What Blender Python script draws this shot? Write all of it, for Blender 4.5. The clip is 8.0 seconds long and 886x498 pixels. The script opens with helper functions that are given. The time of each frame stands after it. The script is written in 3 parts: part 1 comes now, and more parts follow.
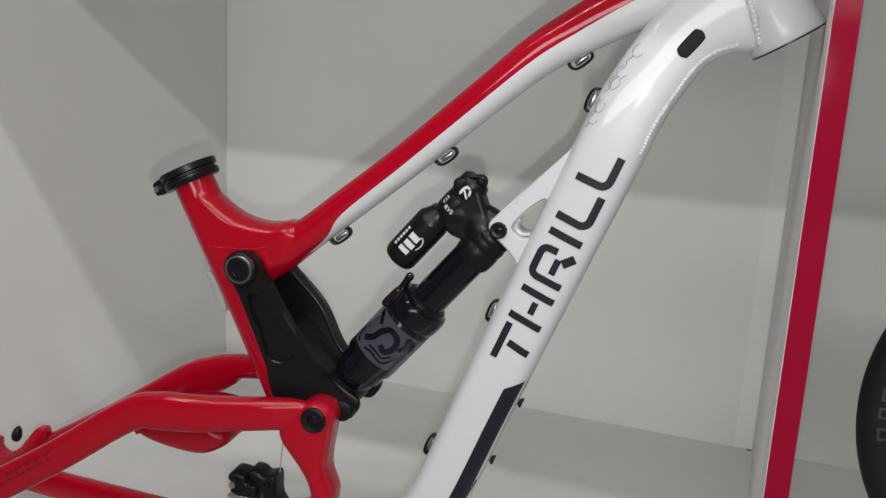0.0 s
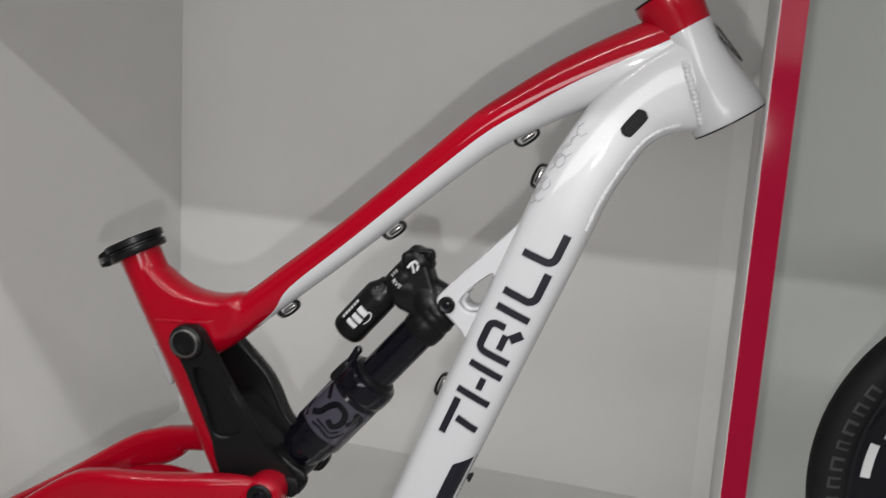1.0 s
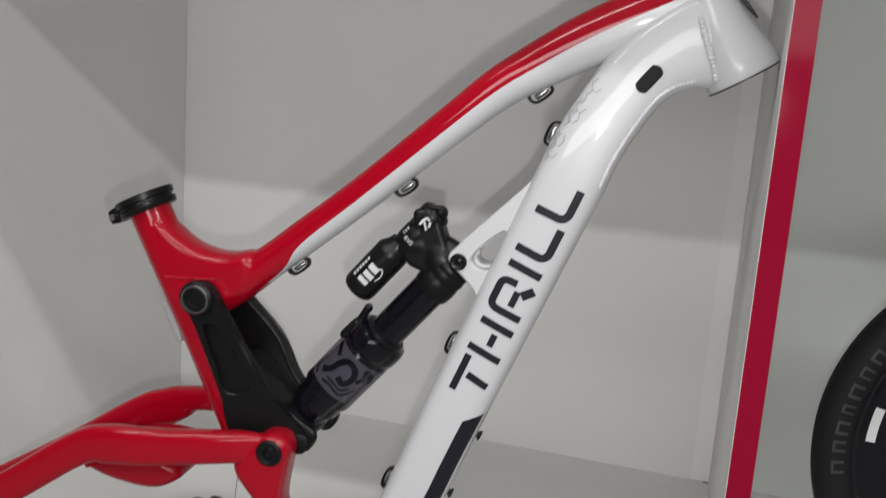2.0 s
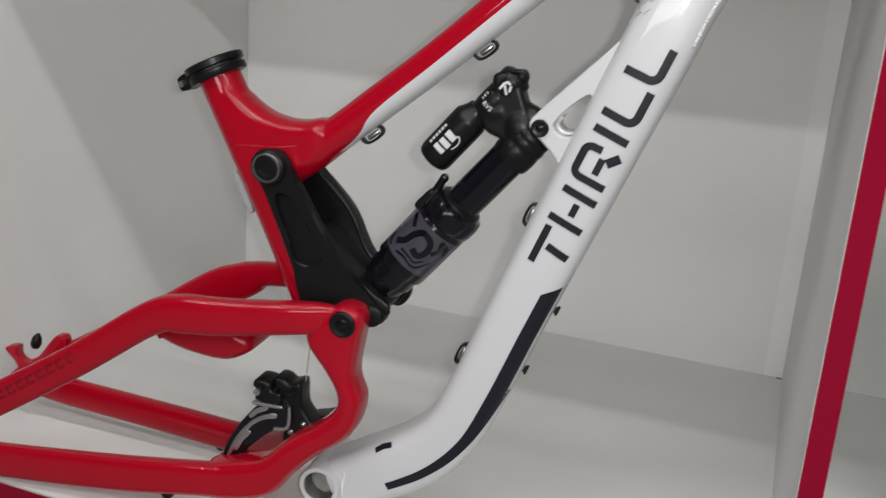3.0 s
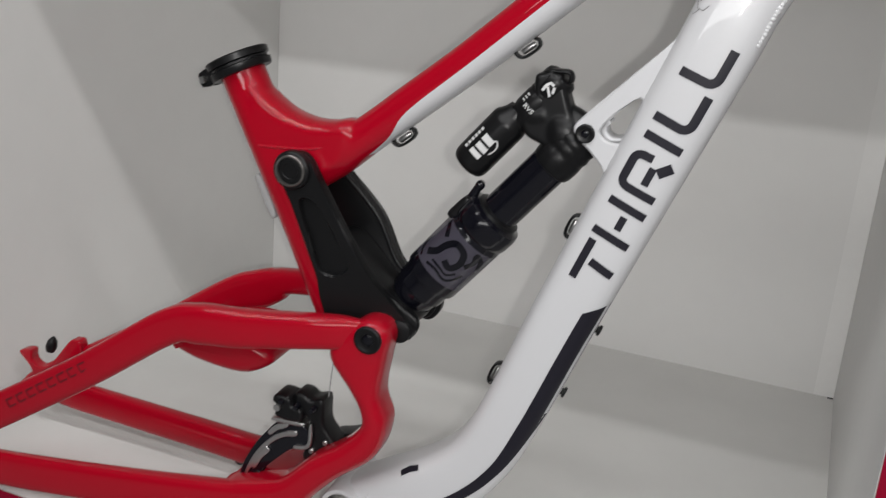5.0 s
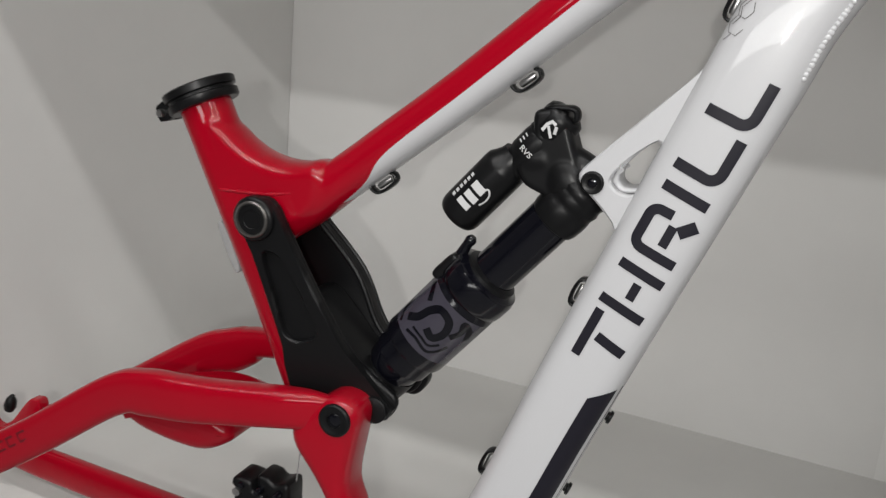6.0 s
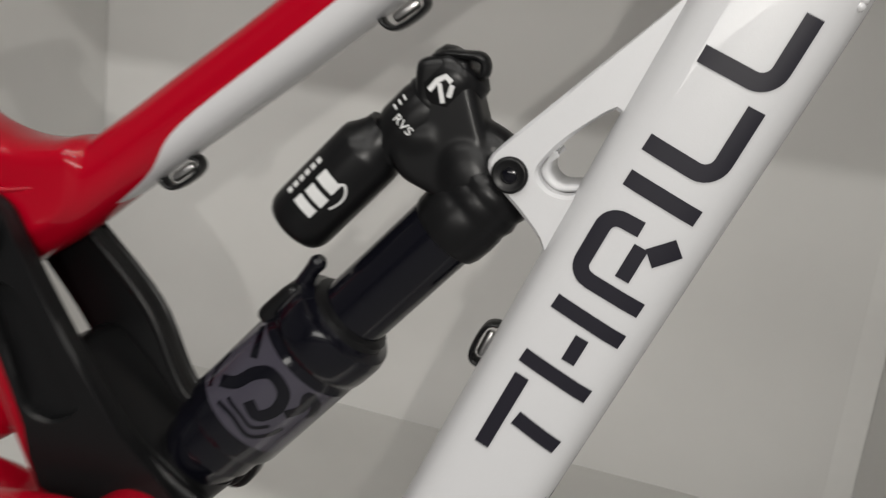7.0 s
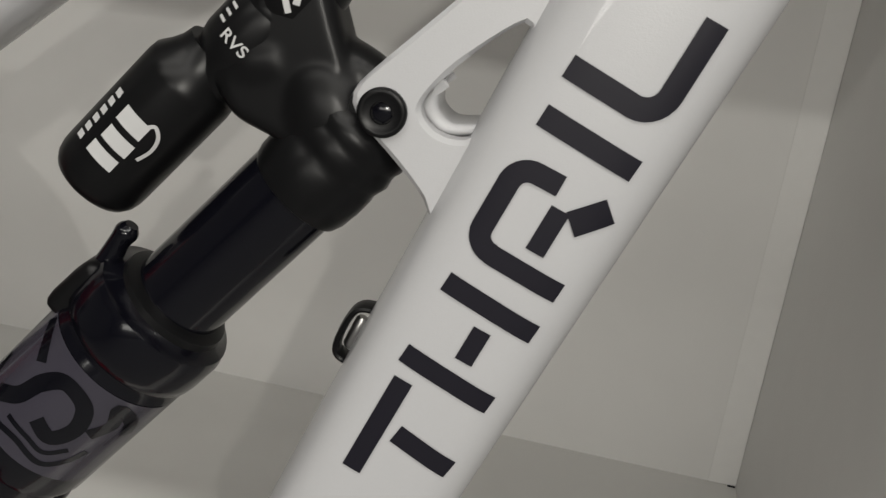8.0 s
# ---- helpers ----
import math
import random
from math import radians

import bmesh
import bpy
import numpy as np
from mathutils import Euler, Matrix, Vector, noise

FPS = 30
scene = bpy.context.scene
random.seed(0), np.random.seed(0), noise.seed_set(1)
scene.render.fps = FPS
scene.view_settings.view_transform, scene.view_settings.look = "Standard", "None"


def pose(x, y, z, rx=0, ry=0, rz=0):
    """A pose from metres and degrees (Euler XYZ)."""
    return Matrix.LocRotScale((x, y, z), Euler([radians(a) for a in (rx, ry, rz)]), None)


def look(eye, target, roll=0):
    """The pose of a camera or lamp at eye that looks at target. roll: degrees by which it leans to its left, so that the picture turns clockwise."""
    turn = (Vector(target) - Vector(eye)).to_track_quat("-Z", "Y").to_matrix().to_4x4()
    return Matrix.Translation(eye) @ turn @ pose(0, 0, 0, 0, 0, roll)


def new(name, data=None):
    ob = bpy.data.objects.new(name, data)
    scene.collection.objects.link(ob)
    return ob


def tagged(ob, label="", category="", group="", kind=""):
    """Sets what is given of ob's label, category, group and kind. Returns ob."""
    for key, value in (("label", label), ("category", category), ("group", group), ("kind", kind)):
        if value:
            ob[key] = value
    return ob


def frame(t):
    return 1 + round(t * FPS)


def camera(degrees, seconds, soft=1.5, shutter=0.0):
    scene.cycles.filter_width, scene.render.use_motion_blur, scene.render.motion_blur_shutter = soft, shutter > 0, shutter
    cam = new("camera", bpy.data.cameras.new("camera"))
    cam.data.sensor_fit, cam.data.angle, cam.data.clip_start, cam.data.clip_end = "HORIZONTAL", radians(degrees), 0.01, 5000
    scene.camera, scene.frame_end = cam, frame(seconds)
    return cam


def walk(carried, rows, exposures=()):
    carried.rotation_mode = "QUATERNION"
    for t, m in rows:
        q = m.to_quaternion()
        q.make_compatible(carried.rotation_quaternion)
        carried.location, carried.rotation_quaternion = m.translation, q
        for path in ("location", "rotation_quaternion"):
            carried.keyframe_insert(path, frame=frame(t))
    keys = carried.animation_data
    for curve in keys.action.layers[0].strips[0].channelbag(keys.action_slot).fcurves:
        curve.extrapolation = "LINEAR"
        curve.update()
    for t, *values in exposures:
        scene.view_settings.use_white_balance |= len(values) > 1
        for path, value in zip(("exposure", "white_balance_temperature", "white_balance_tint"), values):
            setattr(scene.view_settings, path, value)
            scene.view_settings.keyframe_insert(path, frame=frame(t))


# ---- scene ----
from mathutils import geometry

PATH = [
    (0.0, pose(0.4462, -1.4339, 1.3549, 76.55, -3.16, 19.96)),
    (0.5, pose(0.4466, -1.4358, 1.3657, 77.70, -3.43, 19.02)),
    (1.0, pose(0.4566, -1.4203, 1.3872, 78.96, -3.49, 17.94)),
    (1.2, pose(0.4445, -1.4182, 1.3888, 79.47, -3.78, 16.81)),
    (2.3, pose(0.4445, -1.4348, 1.3365, 77.10, -4.22, 18.49)),
    (2.5, pose(0.4348, -1.4229, 1.3260, 75.78, -4.10, 19.26)),
    (3.0, pose(0.4197, -1.4173, 1.3025, 73.42, -3.99, 20.88)),
    (3.5, pose(0.3978, -1.4113, 1.2923, 73.07, -3.92, 22.53)),
    (4.0, pose(0.3856, -1.3983, 1.2877, 73.03, -4.75, 23.02)),
    (4.5, pose(0.3784, -1.3876, 1.2828, 72.89, -4.69, 23.13)),
    (5.0, pose(0.3958, -1.3575, 1.2992, 72.92, -4.49, 23.08)),
    (5.2, pose(0.4011, -1.3314, 1.3039, 73.53, -4.31, 23.94)),
    (6.3, pose(0.3832, -1.1619, 1.2682, 74.99, -4.94, 26.75)),
    (6.5, pose(0.3669, -1.1154, 1.2553, 74.96, -5.95, 26.01)),
    (6.8, pose(0.3328, -1.0315, 1.2465, 75.25, -6.22, 22.62)),
    (7.0, pose(0.3060, -0.9875, 1.2406, 74.87, -6.52, 19.32)),
    (7.2, pose(0.2882, -0.9556, 1.2369, 74.09, -7.00, 16.75)),
    (7.5, pose(0.2698, -0.9121, 1.2211, 73.78, -7.68, 12.45)),
    (7.7, pose(0.2709, -0.8931, 1.2192, 72.76, -7.94, 11.19)),
    (8.0, pose(0.2803, -0.8867, 1.2229, 71.94, -7.67, 11.84)),
]
cam = camera(49.1, 8.0, soft=1.3, shutter=0.5)
walk(cam, PATH, exposures=[(0.0, 0.0, 6450, 10), (5.2, 0.0, 6450, 10), (6.5, -0.06, 6650, 9), (7.0, -0.04, 6750, 9), (7.5, -0.22, 6800, 9), (8.0, -0.33, 6850, 8)])

# ---- light: two rows of hall ceiling lamps, an added fill panel and the lamp held beside the camera ----
world = bpy.data.worlds.new("hall_air")
scene.world = world
world.use_nodes = True
world.node_tree.nodes["Background"].inputs["Color"].default_value = (0.95, 0.97, 1.0, 1)
world.node_tree.nodes["Background"].inputs["Strength"].default_value = 0.12


def lamp(name, place, target, wide, deep, watts, colour):
    data = bpy.data.lights.new(name, "AREA")
    data.shape, data.size, data.size_y, data.energy, data.color = "RECTANGLE", wide, deep, watts, colour
    ob = new(name, data)
    ob.matrix_world = look(place, target)
    return ob


WARM = (1.0, 0.995, 0.99)
# unseen broad fill, added to brighten the upper back board
lamp("hall_fill_panel", (1.6, -8.5, 2.0), (1.6, -0.4, 1.2), 7.0, 0.9, 140.0, WARM)
lamp("hall_lamp_row", (1.0, -3.23, 3.2), (1.0, -0.4, 1.1), 6.0, 0.05, 60.0, WARM)
lamp("hall_lamp_row", (0.9, -1.752, 3.2), (0.9, -0.45, 1.0), 4.5, 0.05, 40.0, WARM)
lamp("camera_light", (0.446, -1.41, 1.314), (0.1, -0.62, 1.1), 0.012, 0.012, 2.8, (1.0, 0.98, 0.95))


# ---- materials ----
def material(name, colour, rough, metal=0.0, gloss=0.5, grain=0.0, scale=60.0, bump=0.0, coat=0.0, coat_rough=0.05, flake=0.0, stain=0.0, stain_scale=4.0):
    mat = bpy.data.materials.new(name)
    mat.use_nodes = True
    nt = mat.node_tree
    b = nt.nodes["Principled BSDF"]
    b.inputs["Roughness"].default_value = rough
    b.inputs["Metallic"].default_value = metal
    b.inputs["Specular IOR Level"].default_value = gloss
    b.inputs["Coat Weight"].default_value = coat
    b.inputs["Coat Roughness"].default_value = coat_rough
    tex = nt.nodes.new("ShaderNodeTexCoord")

    def noise_node(sc, detail=4.0):
        n = nt.nodes.new("ShaderNodeTexNoise")
        n.inputs["Scale"].default_value = sc
        n.inputs["Detail"].default_value = detail
        nt.links.new(tex.outputs["Object"], n.inputs["Vector"])
        return n

    fine, broad = noise_node(scale), noise_node(stain_scale, 6.0)
    dark = tuple(c * (1 - grain) for c in colour)
    mix = nt.nodes.new("ShaderNodeMix")
    mix.data_type = "RGBA"
    mix.inputs["A"].default_value = (*dark, 1)
    mix.inputs["B"].default_value = (*colour, 1)
    nt.links.new(fine.outputs["Fac"], mix.inputs["Factor"])
    mix2 = nt.nodes.new("ShaderNodeMix")
    mix2.data_type = "RGBA"
    mix2.blend_type = "MULTIPLY"
    ramp = nt.nodes.new("ShaderNodeMapRange")
    ramp.inputs["From Min"].default_value, ramp.inputs["From Max"].default_value = 0.3, 0.7
    ramp.inputs["To Min"].default_value, ramp.inputs["To Max"].default_value = 1 - stain, 1.0
    nt.links.new(broad.outputs["Fac"], ramp.inputs["Value"])
    nt.links.new(mix.outputs["Result"], mix2.inputs["A"])
    nt.links.new(ramp.outputs["Result"], mix2.inputs["B"])
    mix2.inputs["Factor"].default_value = 1.0
    nt.links.new(mix2.outputs["Result"], b.inputs["Base Color"])
    rr = nt.nodes.new("ShaderNodeMapRange")
    rr.inputs["To Min"].default_value, rr.inputs["To Max"].default_value = rough * 0.85, min(1.0, rough * 1.2)
    nt.links.new(broad.outputs["Fac"], rr.inputs["Value"])
    nt.links.new(rr.outputs["Result"], b.inputs["Roughness"])
    if bump or flake:
        bn = nt.nodes.new("ShaderNodeBump")
        bn.inputs["Strength"].default_value = bump or flake
        bn.inputs["Distance"].default_value = 0.0006
        src = noise_node(1800.0, 2.0) if flake else fine
        nt.links.new(src.outputs["Fac"], bn.inputs["Height"])
        nt.links.new(bn.outputs["Normal"], b.inputs["Normal"])
    return mat


RED = material("red_gloss_paint", (0.330, 0.001, 0.011), 0.28, gloss=0.05, grain=0.06, scale=9, coat=0.8, coat_rough=0.03)
WHITE = material("pearl_white_paint", (0.52, 0.52, 0.532), 0.36, gloss=0.35, grain=0.03, scale=700, coat=0.6, coat_rough=0.05, flake=0.08)
WALL = material("white_painted_board", (0.73, 0.725, 0.71), 0.6, grain=0.04, scale=30, bump=0.12, stain=0.06, stain_scale=2.2)
FLOOR = material("white_laminate_floor", (0.72, 0.715, 0.695), 0.35, grain=0.04, scale=24, bump=0.05, stain=0.08, stain_scale=3)
TRIM = material("red_vinyl_trim", (0.205, 0.004, 0.020), 0.07, gloss=0.07, grain=0.08, scale=40)
EDGE = material("white_board_edge", (0.755, 0.75, 0.735), 0.5, grain=0.05, scale=80)
BLACK = material("satin_black_alloy", (0.0055, 0.0055, 0.006), 0.32, gloss=0.26, grain=0.2, scale=300, bump=0.03)
GLOSSBLACK = material("gloss_black_alloy", (0.0035, 0.0035, 0.006), 0.16, gloss=0.3, grain=0.1, scale=50, coat=0.3)
RUBBER = material("black_rubber", (0.008, 0.008, 0.009), 0.6, gloss=0.2, grain=0.3, scale=200, bump=0.2)
DECAL = material("charcoal_decal", (0.012, 0.011, 0.017), 0.42, gloss=0.22, grain=0.1, scale=200)
STEEL = material("brushed_steel", (0.62, 0.61, 0.6), 0.3, metal=1.0, grain=0.2, scale=250)
GREYART = material("grey_printed_sleeve", (0.050, 0.046, 0.062), 0.2, grain=0.25, scale=60, coat=0.4)
# white of the prints, also of the gleam painted on the wheel rim
INK_AND_GLEAM = material("white_print_and_gleam", (0.55, 0.55, 0.55), 0.5, grain=0.05, scale=200)
DARKRED = material("dark_red_print", (0.13, 0.003, 0.008), 0.3, grain=0.1, scale=200)
WELD = material("painted_weld_bead", (0.57, 0.57, 0.58), 0.25, grain=0.05, scale=300, coat=0.9, coat_rough=0.04)
TYREPRINT = material("dull_tyre_print", (0.026, 0.025, 0.028), 0.6, grain=0.2, scale=200)
# grey of plastic parts, also of the painted rim reflection
PLASTIC_AND_SHEEN = material("grey_plastic_and_sheen", (0.30, 0.30, 0.30), 0.5, grain=0.1, scale=90)
WORN = material("worn_dark_alloy", (0.20, 0.19, 0.18), 0.32, metal=0.8, grain=0.4, scale=300)
NEXT = material("grey_green_board", (0.56, 0.58, 0.55), 0.6, grain=0.04, scale=30, bump=0.1, stain=0.06)
HALL = material("pale_hall_paint", (0.30, 0.30, 0.30), 0.7, grain=0.05, scale=20, stain=0.08)


# ---- mesh tools ----
def link_mesh(name, bm, mats, parent=None, label="", smooth=40):
    me = bpy.data.meshes.new(name)
    bmesh.ops.recalc_face_normals(bm, faces=bm.faces)
    bm.to_mesh(me)
    bm.free()
    for m in mats if isinstance(mats, (list, tuple)) else [mats]:
        me.materials.append(m)
    if smooth:
        me.shade_smooth()
        me.set_sharp_from_angle(angle=radians(smooth))
    ob = new(name, me)
    if parent:
        ob.parent = parent
    if label:
        tagged(ob, label)
    return ob


def part(name, bm, mats, parent, label="", smooth=40):
    return link_mesh(name, bm, mats, parent, label, smooth)


def spline(rows, steps):
    """Catmull-Rom through rows of numbers."""
    a = np.array(rows, float)
    a = np.vstack([2 * a[0] - a[1], a, 2 * a[-1] - a[-2]])
    out = []
    for i in range(1, len(a) - 2):
        for k in range(steps):
            t = k / steps
            out.append(0.5 * (2 * a[i] + (a[i + 1] - a[i - 1]) * t + (2 * a[i - 1] - 5 * a[i] + 4 * a[i + 1] - a[i + 2]) * t * t
                              + (3 * a[i] - a[i - 1] - 3 * a[i + 1] + a[i + 2]) * t ** 3))
    out.append(a[-2])
    return np.array(out)


def power(c, n):
    return math.copysign(abs(c) ** (2.0 / n), c)


def tube(rows, steps=6, n=28, square=2.6, split=None, caps=True):
    """A tube in the frame's plane. rows: x, y, z, height in the plane, depth across it. split: where the
    second paint begins, as heights above the middle line, row by row."""
    data = spline([(*r, (split[i] if split else 0)) for i, r in enumerate(rows)], steps)
    bm = bmesh.new()
    rings = []
    for i, d in enumerate(data):
        tan = Vector(data[min(i + 1, len(data) - 1)][:3] - data[max(i - 1, 0)][:3]).normalized()
        up = Vector((0, -1, 0)).cross(tan).normalized()
        side = up.cross(tan).normalized()
        c, h, w = Vector(d[:3]), d[3] / 2, d[4] / 2
        base = math.asin(max(-1, min(1, math.copysign(abs(max(-0.999, min(0.999, d[5] / h))) ** (square / 2), d[5])))) if split else 0.0
        ring = []
        for k in range(n):
            if k < n // 2:
                a = base + (math.pi - 2 * base) * k / (n // 2)
            else:
                a = math.pi - base + (math.pi + 2 * base) * (k - n // 2) / (n // 2)
            ring.append(bm.verts.new(c + side * (w * power(math.cos(a), square)) + up * (h * power(math.sin(a), square))))
        rings.append(ring)
    for r0, r1 in zip(rings, rings[1:]):
        for k in range(n):
            f = bm.faces.new((r0[k], r0[(k + 1) % n], r1[(k + 1) % n], r1[k]))
            f.material_index = 0 if (k < n // 2 or not split) else 1
    if caps:
        bm.faces.new(rings[0])
        bm.faces.new(rings[-1][::-1])
    return bm


def turned(p, q, profile, n=32, inner=None):
    """A turned body on the line from p to q. profile: (share of the way, radius)."""
    p, q = Vector(p), Vector(q)
    axis = q - p
    d = axis.normalized()
    u = d.orthogonal().normalized()
    v = d.cross(u)
    bm = bmesh.new()
    rings = []
    for s, r in profile:
        rings.append([bm.verts.new(p + axis * s + (u * math.cos(2 * math.pi * k / n) + v * math.sin(2 * math.pi * k / n)) * max(r, 1e-5)) for k in range(n)])
    for a, b in zip(rings, rings[1:]):
        for k in range(n):
            bm.faces.new((a[k], a[(k + 1) % n], b[(k + 1) % n], b[k]))
    if inner is None:
        bm.faces.new(rings[0][::-1])
        bm.faces.new(rings[-1])
    else:
        for k in range(n):
            bm.faces.new((rings[-1][k], rings[-1][(k + 1) % n], rings[0][(k + 1) % n], rings[0][k]))
    return bm


def outline(points, steps=5):
    """A closed smooth outline through the points (x, z)."""
    a = np.array(points, float)
    m = len(a)
    out = []
    for i in range(m):
        p0, p1, p2, p3 = a[i - 1], a[i], a[(i + 1) % m], a[(i + 2) % m]
        for k in range(steps):
            t = k / steps
            out.append(0.5 * (2 * p1 + (p2 - p0) * t + (2 * p0 - 5 * p1 + 4 * p2 - p3) * t * t + (3 * p1 - p0 - 3 * p2 + p3) * t ** 3))
    return out


def plate(points, y0, y1, rnd, steps=5, bend=None, inset=None):
    """A plate with rounded rims between y0 and y1 in the frame's plane. bend: shifts y by x."""
    ol = outline(points, steps) if steps > 1 else [np.array(p) for p in points]
    area = sum(a[0] * b[1] - b[0] * a[1] for a, b in zip(ol, ol[1:] + ol[:1]))
    if area < 0:
        ol = ol[::-1]
    m = len(ol)
    nrm = []
    for i in range(m):
        t = ol[(i + 1) % m] - ol[i - 1]
        nrm.append(np.array([t[1], -t[0]]) / (np.linalg.norm(t) + 1e-9))
    bm = bmesh.new()
    lo, hi = min(y0, y1), max(y0, y1)
    levels = []
    for k in range(5):
        a = math.pi / 2 * k / 4
        levels.append((lo + rnd * (1 - math.sin(a)), (inset or rnd) * (1 - math.cos(a))))
    levels = levels[::-1] + [(hi - (y - lo), ins) for y, ins in levels]
    rings = []
    for y, ins in levels:
        rings.append([bm.verts.new((p[0] - q[0] * ins, y + (bend(p[0]) if bend else 0), p[1] - q[1] * ins)) for p, q in zip(ol, nrm)])
    for r0, r1 in zip(rings, rings[1:]):
        for k in range(m):
            bm.faces.new((r0[k], r0[(k + 1) % m], r1[(k + 1) % m], r1[k]))
    for ring in (rings[0], rings[-1]):
        for tri in geometry.tessellate_polygon([[Vector((v.co.x, v.co.z, 0)) for v in ring]]):
            bm.faces.new([ring[k] for k in tri])
    return bm


def solid(corners_low, z0, z1):
    """An upright prism over a plan polygon."""
    bm = bmesh.new()
    a = [bm.verts.new((x, y, z0)) for x, y in corners_low]
    b = [bm.verts.new((x, y, z1)) for x, y in corners_low]
    m = len(a)
    bm.faces.new(a[::-1])
    bm.faces.new(b)
    for k in range(m):
        bm.faces.new((a[k], a[(k + 1) % m], b[(k + 1) % m], b[k]))
    return bm


def box(x0, x1, y0, y1, z0, z1):
    return solid([(x0, y0), (x1, y0), (x1, y1), (x0, y1)], z0, z1)


def structure(name, bm, mat, label, category):
    return tagged(link_mesh(name, bm, mat, None, smooth=30), label, category, kind="structure")


# ---- the display bay ----
FLOOR_Z, TOP_Z = 0.75, 1.60
LEFT, RIGHT_BACK, RIGHT_FRONT = -0.4553, 0.4553, 0.4636


def front(x):
    """Where the open front of the bays runs."""
    return -0.690


def tilted(bm):
    """The bay floor falls a little towards the open front."""
    for v in bm.verts:
        v.co.z += 0.045 * min(0.0, v.co.y)
    return bm


structure("wall_back_next", box(0.476, 1.5, -0.003, -0.0005, FLOOR_Z, TOP_Z), NEXT, "grey-green painted back board of the next bay", "wall")
structure("wall_back", box(LEFT - 0.02, 1.5, 0.0, 0.02, 0.70, TOP_Z + 0.05), WALL, "white painted back board of the display bays", "wall")
structure("wall_left", solid([(LEFT - 0.022, front(LEFT) + 0.004), (LEFT, front(LEFT) + 0.004), (LEFT, -0.001), (LEFT - 0.022, -0.001)], FLOOR_Z - 0.035, TOP_Z), WALL, "white painted side board of the display bay", "wall")
structure("wall_right", solid([(RIGHT_FRONT, front(RIGHT_FRONT) + 0.004), (RIGHT_FRONT + 0.0180, front(RIGHT_FRONT) + 0.004), (RIGHT_FRONT + 0.0180, -0.001), (RIGHT_BACK, -0.001)], FLOOR_Z - 0.035, TOP_Z), WALL, "white painted partition between two display bays", "wall")
structure("floor", tilted(solid([(LEFT - 0.022, front(LEFT) + 0.004), (1.5, front(1.5) + 0.004), (1.5, 0.0), (LEFT - 0.022, 0.0)], FLOOR_Z - 0.03, FLOOR_Z - 0.0005)), FLOOR, "smooth white laminate floor of the display bays", "floor")
structure("ceiling", solid([(LEFT - 0.022, -0.752), (1.5, -0.752), (1.5, 0.0), (LEFT - 0.022, 0.0)], TOP_Z, TOP_Z + 0.05), WALL, "white top board of the display bays", "ceiling")
structure("wall_end", solid([(1.5, front(1.5)), (1.52, front(1.5)), (1.52, 0.0), (1.5, 0.0)], FLOOR_Z - 0.03, TOP_Z), WALL, "white painted end board of the next bay", "wall")


def trim_upright(x):
    y = front(x)
    return structure("trim", solid([(x, y), (x + 0.0182, y), (x + 0.0182, y - 0.0018), (x, y - 0.0018)], FLOOR_Z - 0.07, TOP_Z + 0.05), TRIM, "glossy dark red vinyl strip on the partition edge", "trim")


trim_upright(RIGHT_FRONT + 0.0003)
trim_upright(LEFT - 0.0223)
structure("trim_floor", tilted(solid([(LEFT, front(LEFT) - 0.004), (RIGHT_FRONT, front(RIGHT_FRONT) - 0.004), (RIGHT_FRONT, front(RIGHT_FRONT)), (LEFT, front(LEFT))], FLOOR_Z - 0.03, FLOOR_Z + 0.0005)), TRIM, "dark red vinyl strip along the bay floor's edge", "trim")
structure("floor_gap", box(0.447, 0.4545, -0.0034, -0.0024, FLOOR_Z - 0.001, FLOOR_Z + 0.0009), DECAL, "thin dark gap where floor and back board meet", "gap")
# the hall around, behind the camera
structure("hall_floor", box(-4.5, 5.5, -9, 0.02, -0.05, 0.0), HALL, "pale grey hall floor", "floor")
structure("hall_ceiling", box(-4.5, 5.5, -9, 0.02, 3.3, 3.35), HALL, "pale grey hall ceiling", "ceiling")
structure("hall_wall_back", box(-4.5, 5.5, -9.05, -9, 0, 3.3), HALL, "pale grey hall wall", "wall")
structure("hall_wall_left", box(-4.55, -4.5, -9, 0.02, 0, 3.3), HALL, "pale grey hall wall", "wall")
structure("hall_wall_right", box(5.5, 5.55, -9, 0.02, 0, 3.3), HALL, "pale grey hall wall", "wall")
structure("hall_wall_front", box(-4.5, 5.5, 0.022, 0.07, 0, 3.3), HALL, "pale grey hall wall behind the bays", "wall")
structure("corner_strip", box(0.4285, 0.4545, -0.0012, -0.0002, FLOOR_Z, TOP_Z), EDGE, "thin white cover strip in the corner", "trim")
structure("plinth", solid([(LEFT - 0.02, front(LEFT) + 0.01), (1.5, front(1.5) + 0.01), (1.5, 0.0), (LEFT - 0.02, 0.0)], 0.0, FLOOR_Z - 0.068), HALL, "pale base under the display bays", "plinth")

# ---- the bicycle frame ----
bike = new("mountain_bike")
bike.matrix_world = pose(0.0809, -0.5871, 0.4722, 0.28, 2.05, 4.96)
tagged(bike, "red and pearl white full-suspension mountain bike frame standing in the bay", "bicycle")

